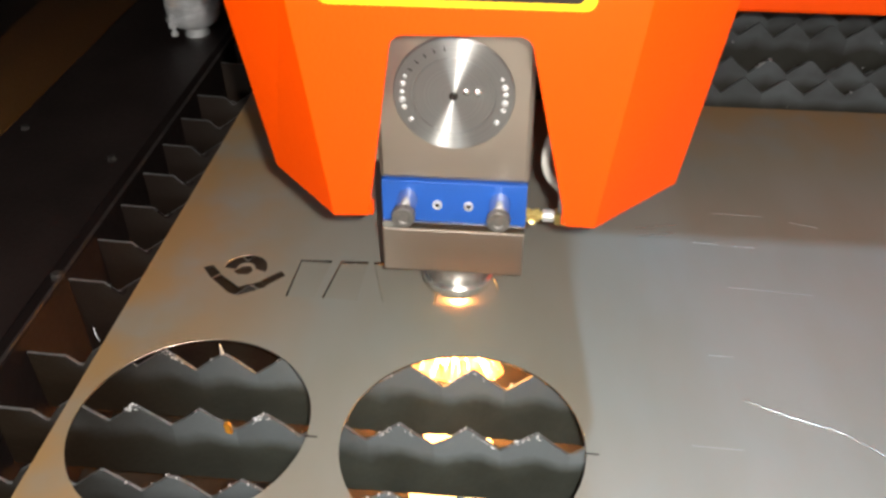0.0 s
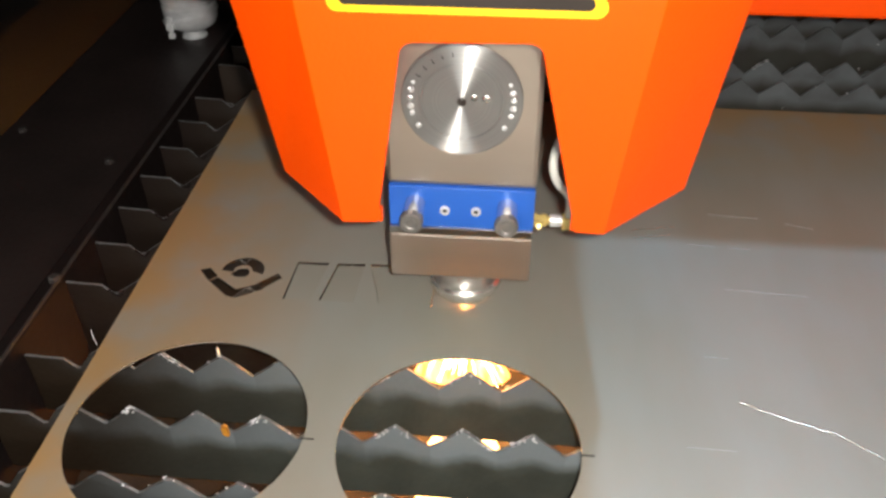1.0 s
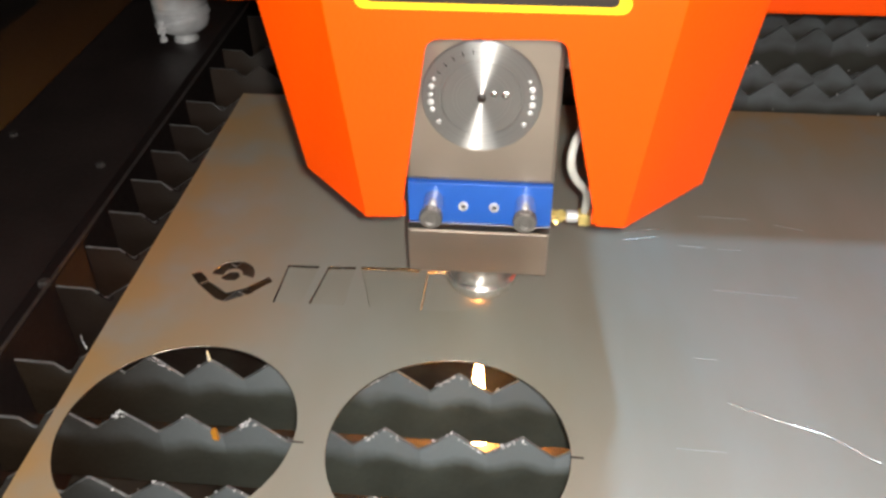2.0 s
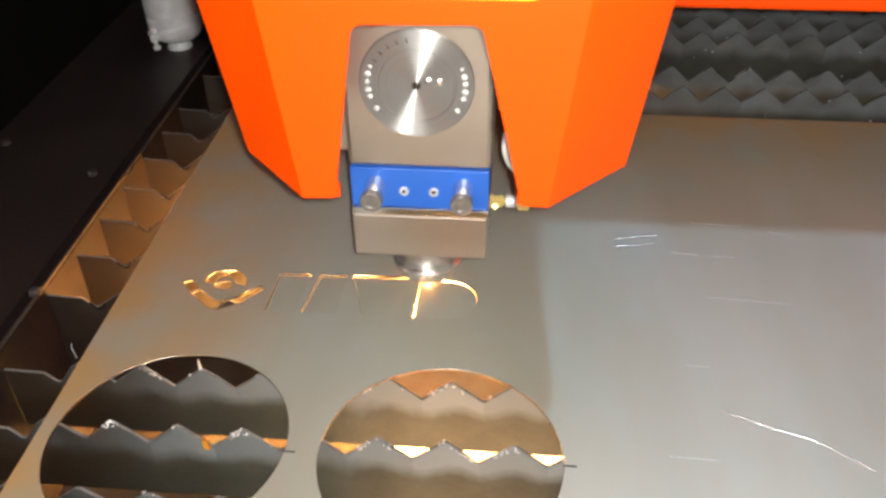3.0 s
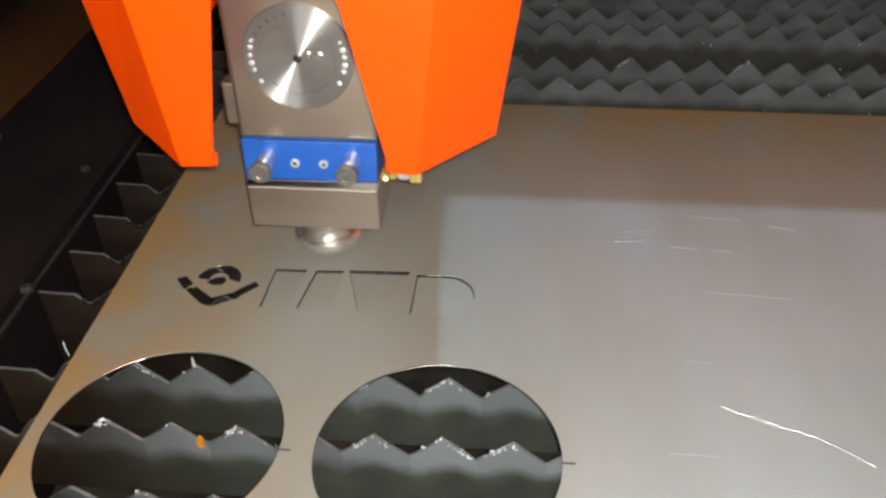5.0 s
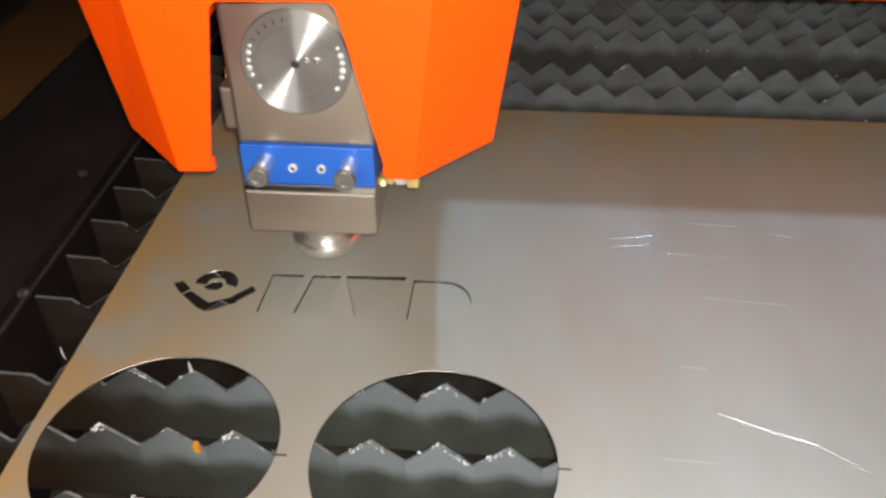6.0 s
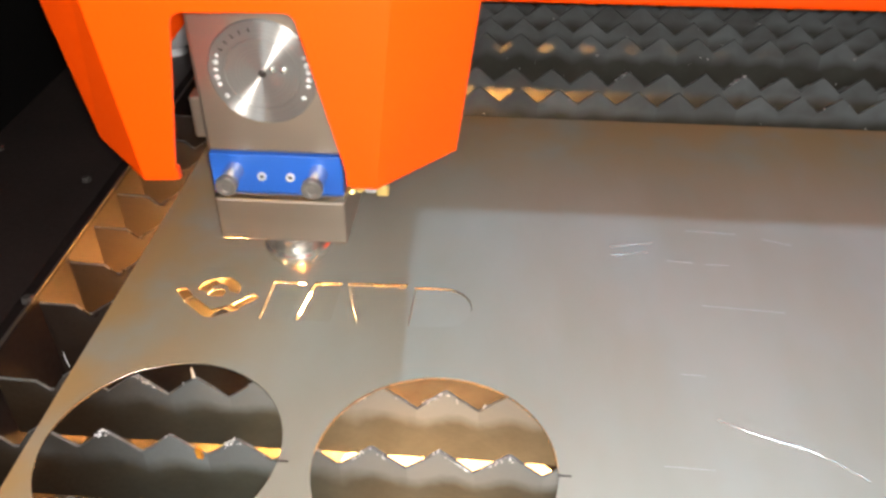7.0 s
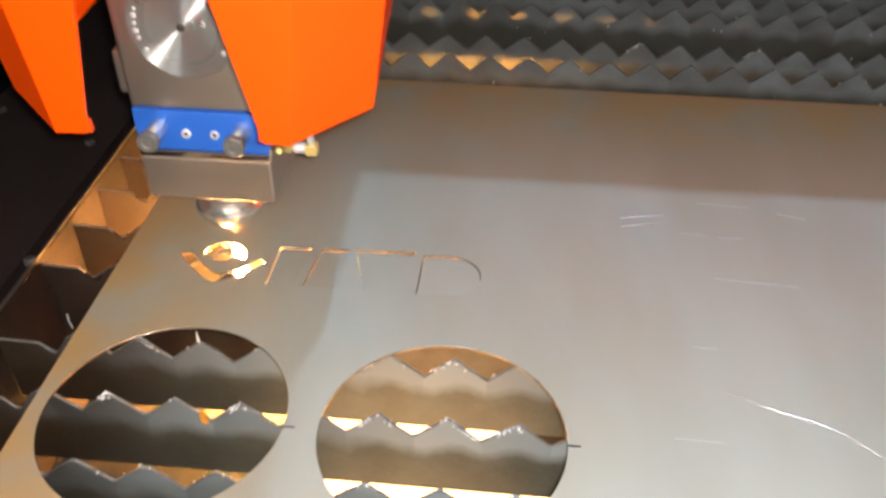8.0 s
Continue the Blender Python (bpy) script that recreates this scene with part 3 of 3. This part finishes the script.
# ---- the cutting head ----
def hood(parent):
    """A folded hood: front plate with a tapering notch, two slanting cheeks, side plates and a top."""
    c = 0.0105
    top = 0.78
    yf, ys, yb = -0.100, -0.066, 0.10
    bm = bmesh.new()
    v = lambda x, y, z: bm.verts.new((x, y, z))
    lt, il = v(c - 0.0715, yf, 0.1385), v(-0.0415, yf, 0.1395)
    rt, ir = v(c + 0.0710, yf, 0.1385), v(0.066, yf, 0.1390)
    arc_l = [v(-0.0185 - 0.0075 * math.cos(radians(a)), yf, 0.2380 + 0.0072 * math.sin(radians(a))) for a in (0, 20, 40, 60, 80, 90)]
    arc_r = [v(0.0360 + 0.0075 * math.cos(radians(a)), yf, 0.2392 + 0.0072 * math.sin(radians(a))) for a in (90, 80, 60, 40, 20, 0)]
    n1, n2, n3, n4 = arc_l[0], arc_l[-1], arc_r[0], arc_r[-1]
    tl, tr = v(c - 0.141, yf, top), v(c + 0.141, yf, top)
    ml, mr = v(c - 0.0860, yf, 0.270), v(c + 0.0860, yf, 0.270)
    lc, rc = v(c - 0.1115, ys, 0.148), v(c + 0.1165, ys, 0.148)
    lct, rct = v(c - 0.206, ys, top), v(c + 0.206, ys, top)
    lm, rm = v(c - 0.1310, ys, 0.270), v(c + 0.1335, ys, 0.270)
    lb, rb = v(c - 0.105, yb, 0.165), v(c + 0.108, yb, 0.165)
    lbt, rbt = v(c - 0.200, yb, top), v(c + 0.200, yb, top)
    bm.faces.new((lt, il, *arc_l, ml))
    bm.faces.new((ml, n2, n3, mr))
    bm.faces.new((mr, *arc_r, ir, rt))
    bm.faces.new((ml, mr, tr, tl))
    bm.faces.new((lc, lt, ml, lm))
    bm.faces.new((lm, ml, tl, lct))
    bm.faces.new((rt, rc, rm, mr))
    bm.faces.new((mr, rm, rct, tr))
    bm.faces.new((lb, lc, lm))
    bm.faces.new((lb, lm, lct, lbt))
    bm.faces.new((rc, rb, rm))
    bm.faces.new((rm, rb, rbt, rct))
    bm.faces.new((tl, tr, rct, rbt, lbt, lct))
    ob = part("hood", bm, ORANGE, parent, "orange powder-coated folded hood")
    s = ob.modifiers.new("thickness", "SOLIDIFY")
    s.thickness, s.offset = 0.003, -1
    b = ob.modifiers.new("edges", "BEVEL")
    b.width, b.segments, b.limit_method, b.angle_limit = 0.0012, 2, "ANGLE", radians(20)
    return ob


def knurled(r, z0, z1, m):
    """A turned knob with a fluted rim and a chamfered, dished face."""
    bm = bmesh.new()
    k = 36
    rings = []
    for scale, z in ((1.0, z0), (1.0, z1 - 0.0007), (0.90, z1), (0.55, z1), (0.45, z1 - 0.0006)):
        rings.append([bm.verts.new(((r * scale - (0.0004 if i % 2 and scale == 1.0 else 0)) * math.cos(2 * math.pi * i / k), (r * scale - (0.0004 if i % 2 and scale == 1.0 else 0)) * math.sin(2 * math.pi * i / k), z)) for i in range(k)])
    for a, b in zip(rings, rings[1:]):
        for i in range(k):
            bm.faces.new((a[i], a[(i + 1) % k], b[(i + 1) % k], b[i]))
    bm.faces.new(rings[0])
    bm.faces.new(rings[-1])
    bmesh.ops.transform(bm, matrix=m, verts=bm.verts[:])
    return bm


def rounded_triangle(cx, z0, half, r, n=6):
    h = half * math.sqrt(3)
    corners = [(cx - half, z0), (cx + half, z0), (cx, z0 + h)]
    mid = (cx, z0 + h / 3)
    pts = []
    for (x, z), a in zip(corners, (210, 330, 90)):
        d = math.hypot(x - mid[0], z - mid[1])
        k = (d - 2 * r) / d
        px, pz = mid[0] + (x - mid[0]) * k, mid[1] + (z - mid[1]) * k
        pts += [(px + r * math.cos(radians(a - 60 + 120 * i / n)), pz + r * math.sin(radians(a - 60 + 120 * i / n))) for i in range(n + 1)]
    return pts


def cutting_head():
    head = thing("laser_cutting_head", "orange hooded laser cutting head with bare steel body and nozzle", "laser head")
    hd = hood(head)
    up = Matrix.Rotation(radians(90), 4, "X")
    part("warning_sign", prism(rounded_triangle(0.006, 0.2600, 0.0685, 0.005), 0.1003, 0.1008, up), YELLOW, hd, "yellow warning triangle with black border")
    part("sign_border", prism(rounded_triangle(0.006, 0.2637, 0.0610, 0.003), 0.1009, 0.1012, up), BLACK, hd)
    part("sign_field", prism(rounded_triangle(0.006, 0.2720, 0.0475, 0.002), 0.1013, 0.1016, up), YELLOW, hd)
    # unseen box, added so its shade covers the sheet left of the head
    part("shade_box", box(-0.46, 0.180, -0.17, 0.25, 0.425, 0.77, 0.006), DARK, head, "unseen black box over the head, added to shade the sheet")
    part("return_lip", box(-0.0412, -0.0388, -0.0995, -0.095, 0.1397, 0.1480, 0.0006), ORANGE, hd)
    part("return_lip", box(0.0634, 0.0655, -0.0995, -0.095, 0.1397, 0.1480, 0.0006), ORANGE, hd)
    # steel body behind the notch
    part("upper_body", box(-0.0485, 0.0465, -0.0270, 0.055, 0.1170, 0.33, 0.003), STEEL, head, "brushed steel body")
    dm = pose(-0.001, -0.0270, 0.178, 90)
    cap = part("turned_cap", lathe([(0.0360, -0.002), (0.0360, 0.0015), (0.0352, 0.0022), (0.0250, 0.0022), (0.0246, 0.0014), (0.0238, 0.0014), (0.0234, 0.0022), (0.0030, 0.0022)], 72), TURNED, head, "turned steel lens cap", smooth=True)
    cap.data.transform(Matrix.Rotation(radians(90), 4, "X"))
    cap.matrix_basis = pose(-0.001, -0.0270, 0.178)
    # white bumps at left and right only, standing for glints on the rim
    for a, r in ((158, 0.0013), (167, 0.0019), (177, 0.0016), (187, 0.0021), (196, 0.0017), (213, 0.0018), (22, 0.0013), (12, 0.0020), (3, 0.0017), (-7, 0.0021), (-16, 0.0017), (-33, 0.0018)):
        x, z = 0.0305 * math.cos(radians(a)), 0.0305 * math.sin(radians(a))
        part("glint_bump", lathe([(r, 0.0018), (r, 0.0024), (r * 0.8, 0.0031), (r * 0.35, 0.0035)], 12, Matrix.Translation((x, 0, z)) @ up), GALV, cap, smooth=True)
    for a in (100, 112, 124, 136, 148):
        m_ = Matrix.Rotation(radians(-a), 4, "Y")
        part("tick", box(0.0282, 0.0312, -0.0026, -0.0020, -0.0003, 0.0003), BLACK, cap).matrix_basis = m_
    for x, z, r in ((0, 0, 0.0026), (0.0075, 0.0030, 0.0020), (0.0145, 0.0028, 0.0022)):
        part("screw", lathe([(r, 0.0018), (r, 0.0032), (r * 0.6, 0.0036), (r * 0.55, 0.0024)], 16, Matrix.Translation((x, 0, z)) @ up), BRIGHT if x else BLACK, cap, smooth=True)
    blue = part("lens_drawer", box(-0.0475, 0.0455, -0.0285, 0.045, 0.0862, 0.1168, 0.0008), BLUE, head, "blue anodised lens drawer")
    for x in (-0.0305, 0.0285):
        at_screw = Matrix.Translation((x, -0.0284, 0.104)) @ up
        screw = part("thumb_screw", lathe([(0.0066, 0.0), (0.0066, 0.0175)], 28, at_screw), SATIN, blue, "polished steel thumb screw", smooth=True)
        part("knob", knurled(0.0074, 0.0176, 0.0232, at_screw), KNURL, screw, "knurled steel knob")
    for x in (-0.0115, 0.0085):
        part("screw", lathe([(0.0032, 0.0), (0.0032, 0.0016), (0.0027, 0.0023), (0.0019, 0.0023), (0.0017, 0.0004)], 20, Matrix.Translation((x, -0.0284, 0.1000)) @ up), GALV, blue, smooth=True)
        part("socket", lathe([(0.0016, 0.0006), (0.0016, 0.0012)], 6, Matrix.Translation((x, -0.0284, 0.1000)) @ up), BLACK, blue)
    part("seal_strip", box(-0.0482, 0.0458, -0.0292, 0.045, 0.0800, 0.0858, 0.0008), BRIGHT, head)
    part("lower_block", box(-0.0485, 0.0450, -0.0290, 0.045, 0.0450, 0.0796, 0.0012), STEEL, head, "brushed steel block")
    noz = part("nozzle_holder", lathe([(0.0180, 0.0262), (0.0235, 0.0275), (0.0255, 0.0255), (0.0255, 0.0215), (0.0240, 0.0180), (0.0205, 0.0135), (0.0150, 0.0098), (0.0100, 0.0080), (0.0100, 0.0070)], 48), BOWL, head, smooth=True)
    part("nozzle", lathe([(0.0092, 0.0072), (0.0088, 0.0048), (0.0040, 0.0018), (0.0012, 0.0016)], 32), COPPER, noz, "copper nozzle", smooth=True)
    part("neck", lathe([(0.0150, 0.048), (0.0150, 0.034), (0.0165, 0.033), (0.0165, 0.0300), (0.0150, 0.0290), (0.0150, 0.020)], 40), BOWL, noz, "polished neck", smooth=True)
    # sensor plug and its cable
    plug = part("sensor_plug", lathe([(0.0052, 0.0), (0.0052, 0.003), (0.0040, 0.0035), (0.0040, 0.006), (0.0048, 0.0062), (0.0048, 0.0095), (0.0030, 0.010), (0.0030, 0.012)], 6, pose(0.0450, -0.004, 0.0785, 0, 90, 0)), BRASS, head, "brass sensor plug")
    part("lock_screw", lathe([(0.0012, 0.0), (0.0012, 0.010), (0.0022, 0.0105), (0.0022, 0.0135), (0.0016, 0.014)], 12, pose(0.0495, -0.0075, 0.0770, 60, 0, 0)), BRASS, plug, smooth=True)
    part("ferrule", lathe([(0.0032, 0.0115), (0.0044, 0.012), (0.0044, 0.0185), (0.0036, 0.019), (0.0034, 0.021)], 20, pose(0.0450, -0.004, 0.0785, 0, 90, 0)), GALV, plug, "silver ferrule", smooth=True)
    part("elbow", box(0.0648, 0.0735, -0.0085, 0.0005, 0.0735, 0.0825, 0.0012), BRASS, plug)
    part("cable", tube([(0.0690, -0.004, 0.0825), (0.0695, -0.008, 0.097), (0.0665, -0.018, 0.110), (0.0590, -0.025, 0.121), (0.0545, -0.025, 0.133), (0.0570, -0.018, 0.145), (0.0640, -0.006, 0.152), (0.062, 0.01, 0.19), (0.058, 0.02, 0.26)], 0.0027), WHITE, head, "white sensor cable", smooth=True)
    # small things on the flank
    part("valve", box(-0.062, -0.0490, -0.010, 0.02, 0.118, 0.150, 0.002), STEEL, head)
    part("hose_fitting", lathe([(0.005, 0.15), (0.005, 0.158), (0.0035, 0.16), (0.0035, 0.20)], 16, pose(-0.0555, 0.004, 0)), BRIGHT, head, smooth=True)
    part("terminal", box(0.0470, 0.0540, -0.008, 0.022, 0.188, 0.235, 0.002), WHITE, head)
    return head


def spark_jet():
    """White-hot metal blown down through the cut."""
    jet = thing("spark_jet", "thin glowing yellow-white jet of sparks under the nozzle", "sparks")
    part("core", lathe([(0.0012, 0.0016), (0.0012, -0.005), (0.004, -0.012), (0.006, -0.05), (0.008, -0.11), (0.012, -0.155)], 14), JETM, jet)
    return jet


def spark_splash():
    """Sparks that fan out under the sheet and splash on the tray."""
    splash = thing("spark_splash", "glowing fan of sparks splashing on the tray", "sparks")
    part("pool", lathe([(0.064, -0.158), (0.058, -0.154), (0.040, -0.150), (0.018, -0.147), (0.006, -0.146)], 28, Matrix.Translation((0, -0.104, 0)) @ Matrix.Diagonal((1.75, 1.84, 1, 1))), GLOWM, splash, "glowing spatter on the tray")
    # unseen glowing patch further back, added to light the far rows from below
    part("pool", lathe([(0.012, -0.158), (0.009, -0.152), (0.005, -0.148), (0.002, -0.146)], 20, Matrix.Translation((0.02, 0.258, 0)) @ Matrix.Diagonal((1.8, 0.8, 1, 1))), COREM, splash)
    rng = random.Random(11)
    for i in range(34):
        a, s = rng.uniform(0, 2 * math.pi), rng.uniform(0.3, 1.3)
        d = Vector((math.cos(a) * s, math.sin(a) * s, -1)).normalized()
        p = d * (rng.uniform(0.085, 0.13) / -d.z)
        q = p + d * rng.uniform(0.008, 0.028)
        if q.z < -0.155:
            continue
        bm = bmesh.new()
        vs = [bm.verts.new(k) for k in (p, q, p + Vector((0.0004, 0, 0.0004)), p + Vector((0, 0.0004, 0.0004)))]
        for f in ((0, 1, 2), (0, 1, 3), (0, 2, 3), (1, 2, 3)):
            bm.faces.new([vs[k] for k in f])
        part("spark", bm, JETM, splash)
    return splash


def side_glow():
    """Unseen glowing patch added on the tray to light the slats' left ends."""
    drift = thing("side_glow", "added white-hot glow on the tray, lighting the slats by the side rail", "sparks")
    part("glow_patch", lathe([(0.014, -0.158), (0.011, -0.152), (0.006, -0.148), (0.002, -0.146)], 20, Matrix.Diagonal((1.1, 7.2, 1, 1))), COREM, drift)
    return drift


def spark_stream():
    """The full jet in the strong bursts."""
    col = thing("spark_stream", "white-hot stream of sparks under the sheet", "sparks")
    part("core", lathe([(0.0055, -0.026), (0.0065, -0.034), (0.008, -0.08), (0.011, -0.14), (0.016, -0.154)], 14), COREM, col)
    return col


def spark_burst():
    """Sparks that the first pass throws forward under the sheet."""
    burst = thing("spark_burst", "bright burst of sparks just under the sheet", "sparks")
    part("plume", lathe([(0.003, -0.004), (0.008, -0.010), (0.017, -0.024), (0.026, -0.042), (0.030, -0.054)], 28, Matrix.Diagonal((1.2, 0.45, 1, 1))), PLUME, burst, "orange glowing plume", smooth=True)
    part("pool", lathe([(0.046, -0.158), (0.040, -0.154), (0.026, -0.150), (0.010, -0.147), (0.004, -0.146)], 24, Matrix.Translation((0, -0.016, 0)) @ Matrix.Diagonal((0.80, 1.3, 1, 1))), GLOWM, burst, "glowing spatter on the tray")
    rng = random.Random(21)
    for i in range(60):
        a = rng.uniform(-2.9, -0.25)
        s = rng.uniform(0.5, 2.0)
        d = Vector((math.cos(a) * s, math.sin(a) * s * 0.5, -1)).normalized()
        p = d * rng.uniform(0.006, 0.03)
        q = d * rng.uniform(0.030, 0.060)
        w = Vector((0.0004, 0, 0)), Vector((0, 0.0003, 0.0003))
        bm = bmesh.new()
        vs = [bm.verts.new(k) for k in (p, q, p + w[0], p + w[1])]
        for f in ((0, 1, 2), (0, 1, 3), (0, 2, 3), (1, 2, 3)):
            bm.faces.new([vs[k] for k in f])
        part("spark", bm, JETM, burst)
    return burst


def pierce_flash():
    flash = thing("pierce_flash", "small white-hot flash on the sheet under the nozzle", "sparks")
    part("flare", lathe([(0.0056, 0.0004), (0.0048, 0.0010), (0.0024, 0.0015), (0.0008, 0.0017)], 20), JETM, flash)
    return flash


steel_sheet()
cutting_bed()
enclosure()
clamp_fitting()
BEAM = gantry_beam()
HEADOB = cutting_head()
SPARKS = spark_jet()
SPLASHES = spark_splash()
BURSTS = spark_burst()
STREAM = spark_stream()
SIDE_GLOW = side_glow()
FLASHES = pierce_flash()


def at(rows, t):
    for (a, *p), (b, *q) in zip(rows, rows[1:]):
        if a <= t <= b:
            k = (t - a) / (b - a)
            return [u + (w - u) * k for u, w in zip(p, q)]


def motions():
    walk(HEADOB, [(t, pose(x, y, 0)) for t, x, y in HEAD])
    walk(BEAM, [(t, pose(0, y, 0)) for t, x, y in HEAD])
    still = ((0.0, 0.0, 0.0), (8.0, 0.0, 0.0))
    for ob, rows, aside in ((SPARKS, JET, still), (SPLASHES, SPLASH, BLOWN), (STREAM, SPLASH, still), (FLASHES, FLASH, ((0.0, 0.0, 0.0), (6.2, 0.0, 0.0), (6.4, 0.0, -0.012), (8.0, 0.0, -0.012))), (BURSTS, BURST, ((0.0, 0.0, -0.022), (8.0, 0.0, -0.022)))):
        times = sorted({r[0] for r in HEAD} | {r[0] for r in rows})
        made = []
        for t in times:
            (x, y), (dx, dy), (z,) = at(HEAD, t), at(aside, t), at(rows, t)
            made.append((t, pose(x + dx, y + dy, z)))
        walk(ob, made)
    walk(SIDE_GLOW, [(t, pose(-0.222, 0.250, z)) for t, z in SPLASH])


motions()
